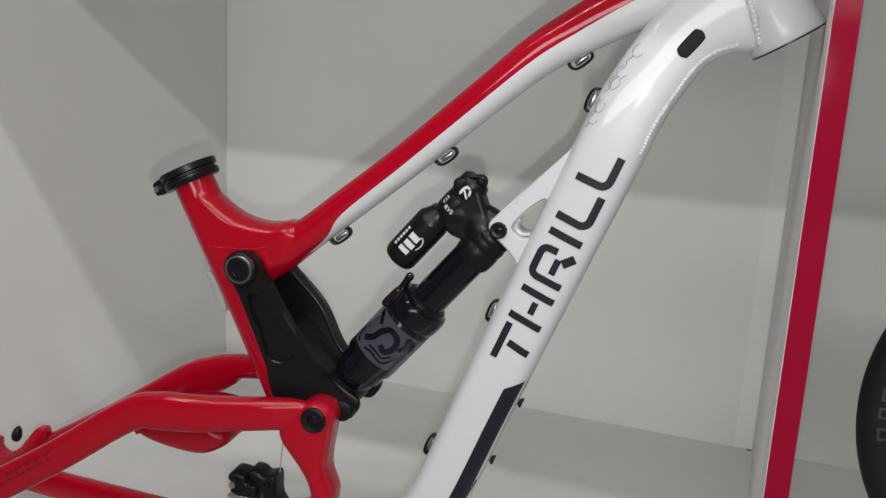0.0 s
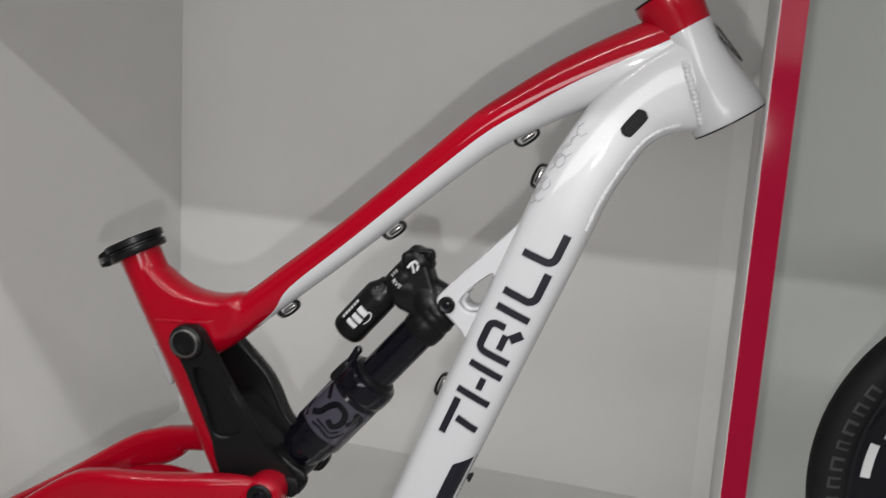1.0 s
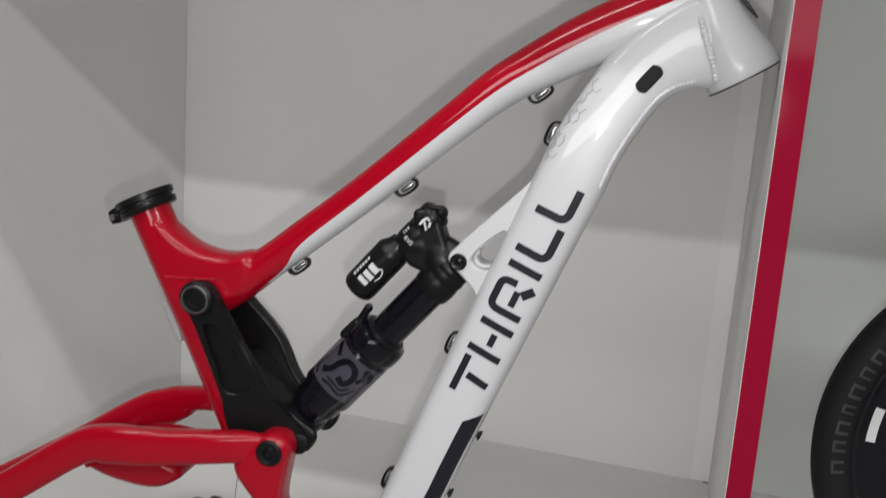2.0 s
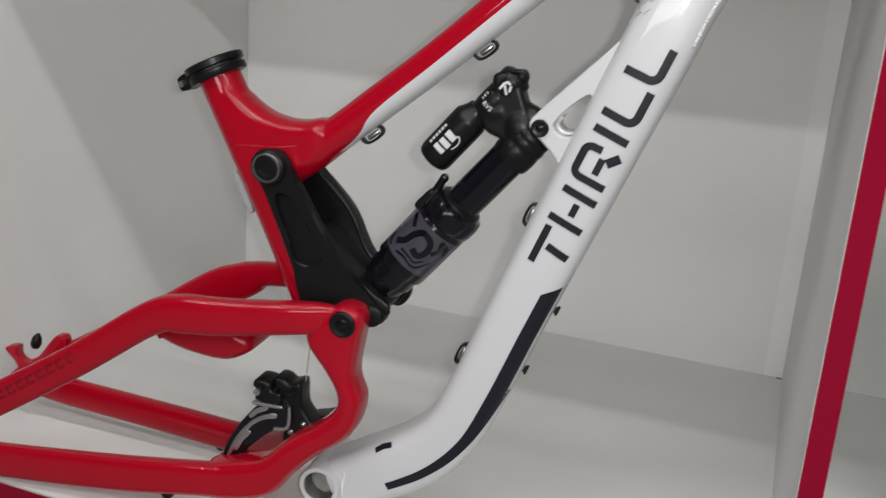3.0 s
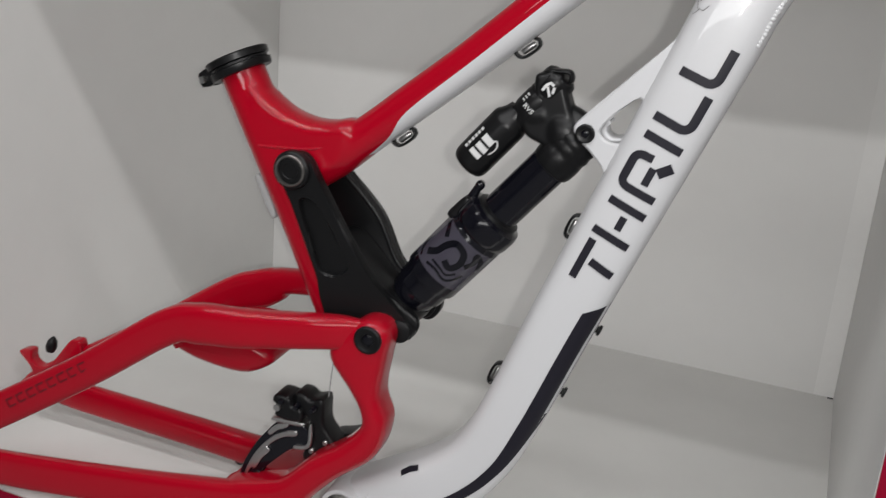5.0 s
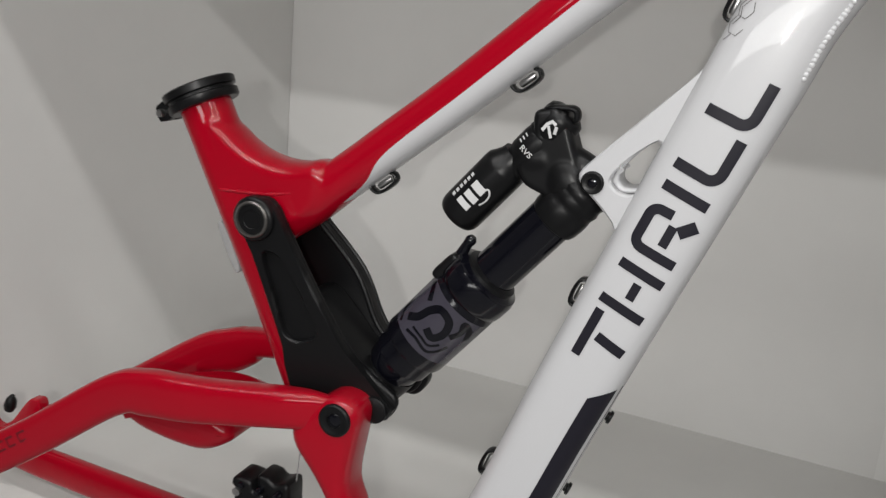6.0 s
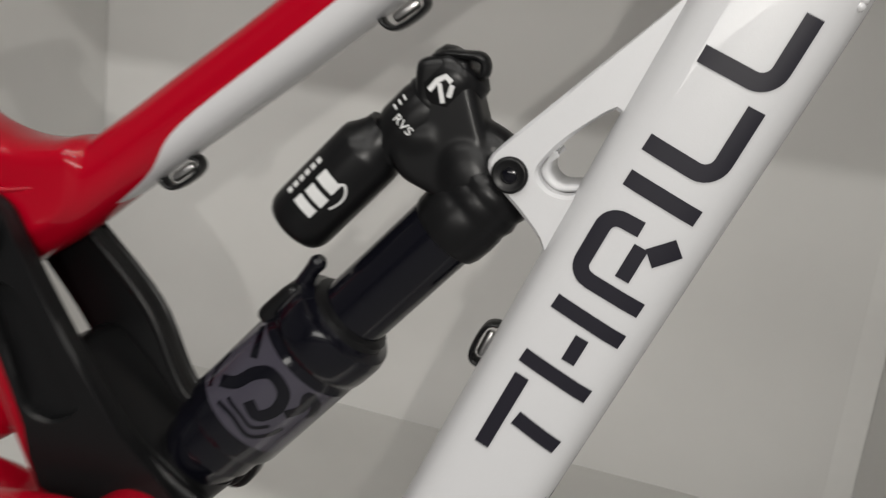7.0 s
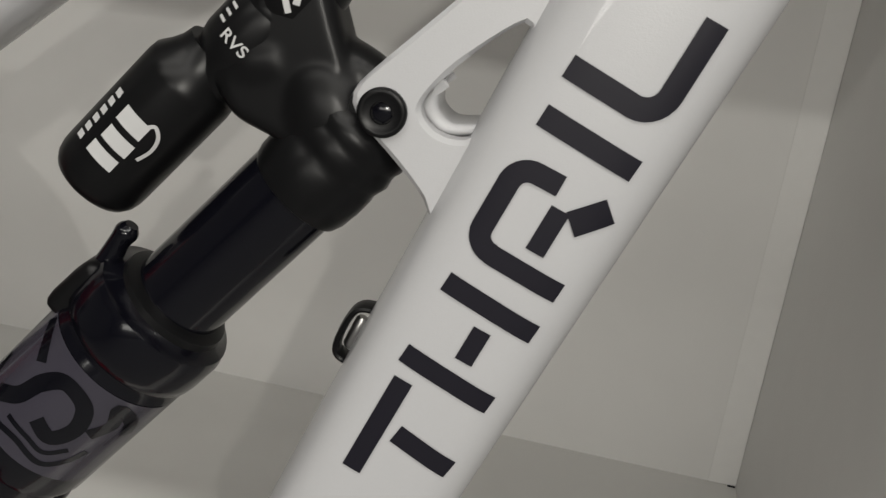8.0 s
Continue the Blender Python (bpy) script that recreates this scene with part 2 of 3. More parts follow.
part("top_tube", tube([(-.128, 0, .633, .036, .038), (-.08, 0, .6747, .034, .036), (-.055, 0, .6973, .0338, .036), (.001, 0, .748, .0335, .036), (.0763, 0, .821, .035, .037), (.1155, 0, .858, .038, .038), (.1467, 0, .8808, .042, .04), (.192, 0, .91, .048, .042), (.250, 0, .9405, .053, .043), (.288, 0, .9600, .046, .036)],
     split=[-.0179, -.0140, -.0045, -.0022, -.0018, -.0018, -.0012, .0005, .003, .005]), [RED, WHITE], bike, "hydroformed tube, red above and white below")

DT_SQUARE = 3.8
DT_ROWS = [(-.0620, 0, .3030, .0560, .0600), (-.0309, 0, .3193, .0615, .0600), (.0209, 0, .3528, .0625, .0620), (.0529, 0, .3911, .0581, .0640), (.0757, 0, .4460, .0571, .0660), (.1077, 0, .5437, .0584, .0660), (.1497, 0, .6666, .0602, .0660), (.1888, 0, .7803, .0621, .0660), (.2011, 0, .8165, .0616, .0640), (.2150, 0, .8465, .0609, .0600), (.2364, 0, .8837, .0630, .0540), (.2620, 0, .9075, .0730, .0500), (.2900, 0, .9215, .0850, .0470), (.3080, 0, .9280, .0700, .0400)]
down_tube = part("down_tube", tube(DT_ROWS, square=DT_SQUARE), WHITE, bike, "pearl white swept down tube")
DT = spline(DT_ROWS, 24)
DT_LEN = np.concatenate([[0], np.cumsum(np.linalg.norm(np.diff(DT[:, :3], axis=0), axis=1))])


def on_down_tube(length, v, lift=0.0004):
    """A place on the near side of the down tube: length along it from its foot, v above its middle line."""
    row = np.array([np.interp(length, DT_LEN, DT[:, k]) for k in range(5)])
    ahead = np.array([np.interp(min(length + .004, DT_LEN[-1]), DT_LEN, DT[:, k]) for k in range(3)])
    behind = np.array([np.interp(max(length - .004, 0), DT_LEN, DT[:, k]) for k in range(3)])
    tan = Vector(ahead - behind).normalized()
    up = Vector((0, -1, 0)).cross(tan).normalized()
    h, w = row[3] / 2, row[4] / 2
    q = min(abs(v) / h, 0.9995)
    depth = w * (1 - q ** DT_SQUARE) ** (1 / DT_SQUARE)
    return Vector(row[:3]) + up * v + Vector((0, -depth - lift, 0))


def strip(path, width, place, steps=4):
    """A printed band along a path of (s, v), laid on a surface by place(s, v)."""
    pts = [np.array(path[0], float)]
    for p in path[1:]:
        a, b = pts[-1], np.array(p, float)
        m = max(1, int(np.linalg.norm(b - a) / 0.0025))
        pts += [a + (b - a) * (k + 1) / m for k in range(m)]
    bm = bmesh.new()
    rows = []
    for i, p in enumerate(pts):
        t = pts[min(i + 1, len(pts) - 1)] - pts[max(i - 1, 0)]
        t = t / (np.linalg.norm(t) + 1e-12)
        nrm = np.array([-t[1], t[0]])
        rows.append([bm.verts.new(place(*(p + nrm * width * (k / steps - .5)))) for k in range(steps + 1)])
    for r0, r1 in zip(rows, rows[1:]):
        for k in range(steps):
            bm.faces.new((r0[k], r0[k + 1], r1[k + 1], r1[k]))
    return bm


# straight run of the tube: s along (.313, .95), u across (.95, -.313); the middle line lies at u = -.0663
S_MID = .1486 * .313 + .6670 * .95
LEN_MID = float(np.interp(.6670, DT[:, 2], DT_LEN))


def on_run(s, u):
    return on_down_tube(LEN_MID + s - S_MID, -.0663 - u)


def turn(c, r, a0, a1, m=7):
    return [(c[0] + r * math.cos(radians(a0 + (a1 - a0) * k / m)), c[1] + r * math.sin(radians(a0 + (a1 - a0) * k / m))) for k in range(m + 1)]


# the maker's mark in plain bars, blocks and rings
MARK = [
    ([(.589, -.0767), (.6265, -.0767)], .0066), ([(.6085, -.0700), (.6055, -.0485)], .0071),
    ([(.635, -.0812), (.6329, -.0487)], .0068), ([(.6628, -.0812), (.6612, -.0489)], .0068), ([(.6420, -.0635), (.6545, -.0635)], .0060),
    ([(.6768, -.0493), (.6774, -.0735)] + turn((.6838, -.0738), .0062, 180, 270) + turn((.6998, -.0738), .0062, 270, 360) + [(.7062, -.0660)], .0068), ([(.6845, -.0625), (.7000, -.0625)], .0062), ([(.6975, -.0578), (.7068, -.0495)], .0082),
    ([(.7217, -.0816), (.7206, -.0497)], .0070),
    ([(.7373, -.0822), (.7366, -.0625)] + turn((.7442, -.0605), .0077, 180, 90) + [(.7672, -.0528)], .0072),
    ([(.7757, -.0815), (.7758, -.0625)] + turn((.7835, -.0605), .0077, 180, 90) + [(.8055, -.0528)], .0072),
]
for path, width in MARK:
    part("printed_mark", strip(path, width, on_run), DECAL, down_tube, "charcoal printed mark")


def band():
    """The long charcoal flash on the lower flank, narrowing towards the foot."""
    bm = bmesh.new()
    rows = []
    start, end = float(np.interp(.558, DT[:, 2], DT_LEN)), float(np.interp(.332, DT[:, 2], DT_LEN))
    for k in range(61):
        f = k / 60
        top = np.interp(f, [0, .2, .4, .63, .78, .9, 1], [-.0132, -.0124, -.0120, -.0110, -.0086, -.0076, -.0076])
        low = np.interp(f, [0, .42, .55, .69, .82, .94, 1], [-.0298, -.0285, -.0250, -.0205, -.0172, -.0157, -.0155])
        rows.append([bm.verts.new(on_down_tube(start + (end - start) * f + .016 * j / 6 * (1 - f), top + (low - top) * j / 6 + .0012 * min(1.0, 1.6 * (1 - f)), .0003)) for j in range(7)])
    for a, b in zip(rows, rows[1:]):
        for j in range(6):
            bm.faces.new((a[j], a[j + 1], b[j + 1], b[j]))
    return bm


part("flank_decal", band(), DECAL, down_tube, "charcoal flash decal on the lower flank")


def hex_lines(base):
    """Fine honeycomb outlines near the top of the tube."""
    bm = bmesh.new()
    for row in range(7):
        for col, v0 in enumerate((.0305, .0250)):
            if col and row % 3 == 2:
                continue
            c = base + row * .0105 + col * .0052
            pts = [(c + .0058 * math.cos(radians(60 * k + 30)), v0 - .0005 * row + .0048 * math.sin(radians(60 * k + 30))) for k in range(5 + row % 2)]
            one = strip(pts, .0004, lambda s, v: on_down_tube(s, min(v - .0006, .0303)), 1)
            me = bpy.data.meshes.new("line")
            one.to_mesh(me)
            one.free()
            bm.from_mesh(me)
            bpy.data.meshes.remove(me)
    return bm


part("line_pattern", hex_lines(float(np.interp(.800, DT[:, 2], DT_LEN))), WORN, down_tube, "fine grey outline pattern")
PD, PN = Vector((.585, 0, .811)), Vector((-.811, 0, .585))
oval = [Vector((.2462, 0, .8822)) + PD * (.0072 * (1 if math.cos(a) > 0 else -1) + .0062 * math.cos(a)) + PN * (.0062 * math.sin(a)) for a in [2 * math.pi * (k + .5) / 12 for k in range(12)]]
port = part("cable_port", plate([(q.x, q.z) for q in oval], -.0285, -.0200, .0015, 3), RUBBER, down_tube, "black rubber cable port")

HB, HT = Vector((.324, 0, .892)), Vector((.324 - .563 * .1185, 0, .892 + .826 * .1185))
head_tube = part("head_tube", turned(HB, HB.lerp(HT, .72), [(0, .0315), (.02, .0322), (.17, .0314), (.46, .0262), (.76, .0228), (1, .0240)], 48), WHITE, bike, "tapered white head tube")
part("head_collar", turned(HB.lerp(HT, .72), HT, [(0, .0241), (.4, .0256), (.75, .0286), (.97, .0284), (1, .0275)], 48), RED, head_tube, "red painted upper end")
part("bearing_cup", turned(HB - (HT - HB) * .012, HB, [(0, .0312), (.2, .0323), (1, .0323)], 48), BLACK, head_tube, "black lower bearing seat")
part("bearing_cup", turned(HT, HT + (HT - HB) * .014, [(0, .0282), (.7, .0282), (1, .027)], 48), BLACK, head_tube, "black upper bearing seat")
part("cable_port", plate([(.2975, .9700), (.3040, .9665), (.3125, .9575), (.3255, .9435), (.3245, .9420), (.3090, .9560), (.2990, .9645)], -.0065, .0065, .001, 3), BLACK, head_tube, "black cable port on the front")

def fused(name, solids, mat, parent, label, voxel=.0017, passes=14):
    """Several closed bodies welded into one smooth skin."""
    whole = bmesh.new()
    for bm in solids:
        bmesh.ops.recalc_face_normals(bm, faces=bm.faces)
        me = bpy.data.meshes.new("body")
        bm.to_mesh(me)
        bm.free()
        whole.from_mesh(me)
        bpy.data.meshes.remove(me)
    me = bpy.data.meshes.new("body")
    whole.to_mesh(me)
    whole.free()
    tmp = new("body", me)
    skin = tmp.modifiers.new("skin", "REMESH")
    skin.mode, skin.voxel_size = "VOXEL", voxel
    ease = tmp.modifiers.new("ease", "SMOOTH")
    ease.factor, ease.iterations = .5, passes
    done = bpy.data.meshes.new_from_object(tmp.evaluated_get(bpy.context.evaluated_depsgraph_get()))
    bpy.data.objects.remove(tmp)
    bm = bmesh.new()
    bm.from_mesh(done)
    return part(name, bm, mat, parent, label, 70)


seat_tube = fused("seat_tube", [
    tube([(-.222, 0, .707, .0415, .0415), (-.19, 0, .649, .0415, .0415), (-.15, 0, .578, .0425, .0425), (-.098, 0, .485, .0465, .0485)], square=2.1),
    tube([(-.150, 0, .618, .040, .040), (-.120, 0, .6395, .0375, .039), (-.094, 0, .6625, .0352, .0374), (-.080, 0, .6747, .0325, .0345)], square=2.4),
    plate([(-.205, .694), (-.190, .690), (-.178, .682), (-.162, .6745), (-.142, .6710), (-.124, .6725), (-.108, .6765), (-.100, .6700), (-.0985, .6560), (-.1010, .6430), (-.110, .6295), (-.130, .6168), (-.158, .6045), (-.182, .6180), (-.200, .6540)], -.0208, .0208, .0175, 6, inset=.0085),
], RED, bike, "red seat tube welded to a broad gusset")
part("rear_port", plate([(-.1960, .6100), (-.1905, .6090), (-.1745, .5795), (-.1745, .5725), (-.1800, .5755), (-.1950, .6035)], -.009, .009, .0015, 3), PLASTIC_AND_SHEEN, seat_tube, "pale grey cable port cover")

# seat clamp
CD = Vector((-.484, 0, .875))
CU = Vector((.875, 0, .484))
CC = Vector((-.2225, 0, .7065))
clamp = part("seat_clamp", turned(CC - CD * .0075, CC + CD * .0095, [(0, .0175), (0, .0275), (.08, .0287), (.38, .0290), (.44, .0268), (.56, .0268), (.62, .0292), (.93, .0298), (1, .0285), (1, .0170)], 48, inner=True), BLACK, bike, "black two-band seat clamp")
for sgn in (-1, 1):
    c = CC - CU * .0335 + Vector((0, sgn * .0062, 0))
    part("ear", plate([(c.x + a * CU.x + b * CD.x, c.z + a * CU.z + b * CD.z) for a, b in ((-.006, -.006), (.008, -.0065), (.008, .0075), (-.004, .007), (-.006, .003))], c.y - .0035, c.y + .0035, .0012, 2), BLACK, clamp)
part("clamp_bolt", turned(CC - CU * .0345 + Vector((0, -.014, 0)), CC - CU * .0345 + Vector((0, .014, 0)), [(0, .0028), (.05, .0032), (.2, .0032), (.22, .002), (1, .002)], 16), STEEL, clamp, "small steel clamp bolt")


# ---- shock mount ----
def ring_plate(outer, hole, centre, y0, y1, m=72):
    """A plate with a hole: both outlines seen from centre."""
    def at_angle(poly, a):
        d = np.array([math.cos(a), math.sin(a)])
        best = 0.0
        for p, q in zip(poly, poly[1:] + poly[:1]):
            e = q - p
            den = d[0] * e[1] - d[1] * e[0]
            if abs(den) < 1e-12:
                continue
            w = p - np.array(centre)
            t, k = (w[0] * e[1] - w[1] * e[0]) / den, (w[0] * d[1] - w[1] * d[0]) / den
            if t > 0 and -1e-9 <= k <= 1 + 1e-9:
                best = max(best, t)
        return np.array(centre) + d * best
    out, inn = outline(outer, 4), outline(hole, 4)
    bm = bmesh.new()
    r = .0016
    loops = []
    for src, y, sh in ((inn, y1, 0), (inn, y0 + r, 0), (inn, y0, r), (out, y0, -r), (out, y0 + r, 0), (out, y1, 0)):
        ring = []
        for k in range(m):
            a = 2 * math.pi * k / m
            p = at_angle(src, a) + np.array([math.cos(a), math.sin(a)]) * sh
            ring.append(bm.verts.new((p[0], y, p[1])))
        loops.append(ring)
    for a, b in zip(loops, loops[1:] + loops[:1]):
        for k in range(m):
            bm.faces.new((a[k], a[(k + 1) % m], b[(k + 1) % m], b[k]))
    return bm


mount = new("shock_mount")
mount.parent = bike
tagged(mount, "white welded shock mount of two plates")
M_OUT = [(.0912, .7005), (.0910, .7055), (.0955, .7122), (.1130, .7322), (.1320, .7540), (.1520, .7765), (.1620, .7900), (.1680, .7880), (.1560, .7300), (.1440, .6950), (.1330, .6670), (.1225, .6640), (.1190, .6735), (.1080, .6845), (.0960, .6945)]
M_HOLE = [(.1385, .7345), (.1255, .7230), (.1138, .7085), (.1128, .7015), (.1200, .6962), (.1300, .6980), (.1360, .7130), (.1410, .7280)]
for sgn in (-1, 1):
    part("plate", ring_plate(M_OUT, M_HOLE, (.1275, .7110), sgn * .0190, sgn * .0115), WHITE, mount)
part("bridge", plate([(.1160, .7105), (.1122, .7065), (.1118, .7012), (.1195, .6952), (.1310, .6975), (.1305, .7003), (.1222, .6993), (.1170, .7030), (.1166, .7085), (.1180, .7125)], -.0110, .0110, .0022, 5), WHITE, mount)


def bolt(name, x, z, y, r, depth, parent, label):
    """A bolt head facing the camera side, with a hexagonal socket."""
    head = part(name, turned((x, y, z), (x, y - depth, z), [(0, r), (.55, r), (.82, r * .97), (.97, r * .90), (1, r * .82), (.93, r * .76), (.78, r * .64), (.74, r * .46), (.20, r * .43), (.20, r * .05)], 36), BLACK, parent, label)
    part("socket", turned((x, y - depth * .22, z), (x, y - depth * .28, z), [(0, r * .43), (1, r * .40)], 6), GLOSSBLACK, head)
    return head


bolt("mount_bolt", .1008, .7003, -.0190, .0079, .0024, mount, "black socket-head mount bolt")

# ---- bottom bracket ----
shell = part("bottom_bracket_shell", turned((-.073, -.0365, .3065), (-.073, .0365, .3065), [(0, .0168), (0, .0208), (.02, .0216), (.98, .0216), (1, .0208), (1, .0168)], 44, inner=True), WHITE, bike, "white bottom bracket shell")
part("threaded_bore", turned((-.073, -.0360, .3065), (-.073, .0360, .3065), [(0, .0164)] + [((k + .5) / 40, .0166 if k % 2 else .0159) for k in range(12)] + [(.5, .0166), (1, .0164), (1, .0168), (0, .0168)], 44, inner=True), STEEL, shell, "bare bright metal bore")


def bead(path, r, pitch=.0042, mat=WELD, parent=None, seed=3):
    """A rippled weld bead through places in space."""
    rng = random.Random(seed)
    pts = spline(path, 12)
    d = np.concatenate([[0], np.cumsum(np.linalg.norm(np.diff(pts, axis=0), axis=1))])
    m = max(3, int(d[-1] / pitch))
    bm = bmesh.new()
    for k in range(m):
        c = [np.interp(d[-1] * k / (m - 1), d, pts[:, j]) for j in range(3)]
        s = r * rng.uniform(.85, 1.15)
        ob = bmesh.ops.create_icosphere(bm, subdivisions=2, radius=1.0, matrix=Matrix.LocRotScale(c, Euler((rng.random(), rng.random(), rng.random())), (s, s * .8, s)))
    return part("weld_bead", bm, mat, parent)


bead([(-.046, -.0225, .338), (-.049, -.0285, .322), (-.050, -.0295, .305), (-.047, -.0250, .286)], .0024, .0030, parent=shell)
bead([(.2725, -.010, .953), (.2790, -.0215, .938), (.2860, -.0265, .922), (.2935, -.0275, .905), (.3000, -.0215, .888)], .0029, .0036, parent=head_tube)
bead([tuple(on_down_tube(float(np.interp(z, DT[:, 2], DT_LEN)), v, 0.0)) for z, v in ((.795, -.0258), (.820, -.0250), (.845, -.0246), (.868, -.0246), (.886, -.0255), (.900, -.0275), (.911, -.0310))], .0021, .0029, parent=down_tube)
bead([(.1225, -.0165, .6655), (.1256, -.0178, .6740), (.1290, -.0186, .6825), (.1325, -.0188, .6910)], .0036, .0024, WHITE, parent=mount)
bead([(-.188, -.0200, .641), (-.165, -.0206, .643), (-.140, -.0204, .646), (-.118, -.0190, .652)], .0016, .0017, RED, parent=seat_tube)

# ---- swingarm ----
YOKE = [(-.0335, .5022), (-.036, .48), (-.0385, .4447), (-.0291, .4173), (-.0384, .3817), (-.0709, .3516), (-.093, .3267), (-.1152, .2975), (-.1518, .2810), (-.19, .2765), (-.195, .296), (-.19, .3115), (-.15, .325), (-.128, .335), (-.1017, .3625), (-.0737, .3851), (-.0545, .408), (-.055, .425), (-.067, .444), (-.088, .470), (-.085, .49), (-.062, .5125), (-.042, .5135)]
yoke = part("yoke", plate(YOKE, -.0625, -.024, .0105), RED, bike, "red forged yoke")
bolt("pivot_bolt", -.0515, .4990, -.0622, .0128, .003, yoke, "large black pivot bolt")
part("cross_piece", plate([(-.195, .298), (-.185, .311), (-.150, .322), (-.120, .318), (-.112, .300), (-.140, .284), (-.180, .281)], -.03, .055, .008), RED, yoke)
STAYS = {
    -1: ([(-.512, .2800, .030), (-.483, .3002, .0365), (-.3425, .3957, .0345), (-.252, .4637, .0345), (-.217, .4755, .0385), (-.187, .4790, .038), (-.157, .4834, .0355), (-.095, .4945, .0315), (-.072, .4975, .0300), (-.052, .4988, .0240)],
         [(-.512, .2520, .036), (-.487, .2535, .0385), (-.40, .2640, .039), (-.2825, .2790, .0395), (-.20, .2930, .0365), (-.165, .2985, .038)]),
    1: ([(-.512, .2780, .030), (-.483, .2990, .0365), (-.3425, .3935, .0345), (-.252, .4555, .0390), (-.222, .4690, .0410), (-.203, .4785, .0360), (-.190, .4850, .0270), (-.157, .4905, .0255), (-.095, .4980, .0260), (-.054, .4990, .034)],
        [(-.482, .2875, .030), (-.45, .2865, .034), (-.41, .2855, .035), (-.2825, .2855, .035), (-.20, .2860, .0350), (-.165, .2985, .036)]),
}
for sgn in (-1, 1):
    y = sgn * .062
    upper, lower = STAYS[sgn]
    stay = part("seatstay", tube([(x, y * np.interp(x, [-.2, -.05], [1, .85]), z, h, np.interp(x, [-.5, -.09, -.052], [.016, .022, .008])) for x, z, h in upper], square=3.4), RED, bike)
    part("chainstay", tube([(x, y * np.interp(x, [-.4, -.16], [1, .83]), z, h, np.interp(x, [-.5, -.16], [.014, .022])) for x, z, h in lower], square=3.4), RED, bike)
    cz = np.interp(-.232, [r[0] for r in lower], [r[1] for r in lower])
    part("cable_clip", plate([(-.236, cz - .012), (-.228, cz - .012), (-.226, cz - .0215), (-.232, cz - .0245), (-.2375, cz - .0205)], y * .93 - .004, y * .93 + .004, .0012, 3), BLACK, stay, "small black cable clip")
part("pivot_bolt", turned((-.0515, .058, .499), (-.0515, .066, .499), [(0, .0125), (1, .012)]), BLACK, bike, "large black pivot bolt")
part("brace", plate([(-.262, .4395), (-.235, .4270), (-.185, .4240), (-.157, .4375), (-.152, .449), (-.165, .460), (-.20, .462), (-.240, .452)], -.045, .045, .011), RED, bike, "red rounded brace between the stays")
part("dropout", plate([(-.529, .285), (-.510, .297), (-.492, .287), (-.490, .250), (-.507, .2345), (-.527, .246)], -.066, -.056, .002, 4), RED, bike, "red rear dropout plate")
tab = part("brake_mount", plate([(-.5185, .3260), (-.5175, .3310), (-.5040, .3335), (-.5025, .3215), (-.4917, .3160), (-.4760, .3240), (-.4520, .3560), (-.4440, .3605), (-.4370, .3595), (-.4355, .3460), (-.4480, .3280), (-.4700, .2950), (-.4960, .2980), (-.5060, .3140)], .052, .066, .002, 4), RED, bike, "red brake mount with two posts")
part("plug", turned((-.482, .059, .336), (-.4770, .059, .354), [(0, .005), (.3, .0065), (.7, .0055), (1, .002)], 16), BLACK, tab, "black plug in the mount")

# ---- rocker link ----
rocker = new("rocker_link")
rocker.parent = bike
tagged(rocker, "satin black forged rocker link")
ARM = [(-.1605, .622), (-.1560, .6385), (-.1440, .6450), (-.1325, .6405), (-.1215, .6240), (-.0945, .5839), (-.0625, .5415), (-.0371, .5229), (-.0191, .5120), (-.0205, .4985), (-.0313, .4905), (-.0545, .4965), (-.1051, .4995), (-.1141, .5273), (-.1311, .5636), (-.1500, .6040)]
for sgn in (-1, 1):
    outline_pts = ARM if sgn < 0 else [(x + ((.011 if x < -.08 else .004) if x > z - .70 else -.006), z + .003) for x, z in ARM]
    arm = part("arm", plate(outline_pts, sgn * .022, sgn * (.0285 if sgn < 0 else .0345), .0025), BLACK, rocker)
    if sgn > 0:
        inner = np.array(outline(outline_pts, 3))
        mid = inner.mean(axis=0)
        rim = [(p[0] + (mid[0] - p[0]) * .07, .0345, p[1] + (mid[1] - p[1]) * .05, .005, .004) for p in inner[9:38]]
        part("rim", tube(rim, 2, 10, 2.0), BLACK, arm)
        part("rim", tube([(x, .0215, z, .005, .005) for x, _, z, _, _ in rim], 2, 10, 2.0), BLACK, arm)
    part("boss", turned((-.1470, sgn * .030, .6285), (-.1470, sgn * .0385, .6285), [(0, .0175), (.7, .0175), (.9, .0168), (1, .0155)], 36), BLACK, arm)
part("raised_rim", ring_plate(ARM, [(-.1385, .6010), (-.1290, .6040), (-.1180, .5970), (-.1010, .5720), (-.0885, .5545), (-.0900, .5455), (-.1010, .5395), (-.1110, .5405), (-.1175, .5480), (-.1290, .5760)], (-.1120, .5700), -.0345, -.0275), BLACK, rocker)
part("web", plate([(-.120, .560), (-.102, .572), (-.08, .556), (-.06, .536), (-.035, .521), (-.024, .506), (-.05, .499), (-.1, .503), (-.112, .53)], -.023, .023, .003), BLACK, rocker)
axle = part("pivot_axle", turned((-.1470, -.0380, .6285), (-.1470, -.0405, .6285), [(0, .0142), (.7, .0142), (1, .0134), (1, .0122), (.2, .0118), (.2, .0005)], 36), WORN, rocker, "worn metal pivot axle")
part("socket", turned((-.1470, -.0384, .6285), (-.1470, -.0392, .6285), [(0, .0117), (.8, .0116), (1, .0108), (1, .0075), (.3, .0070), (.3, .0005)], 30), BLACK, axle)
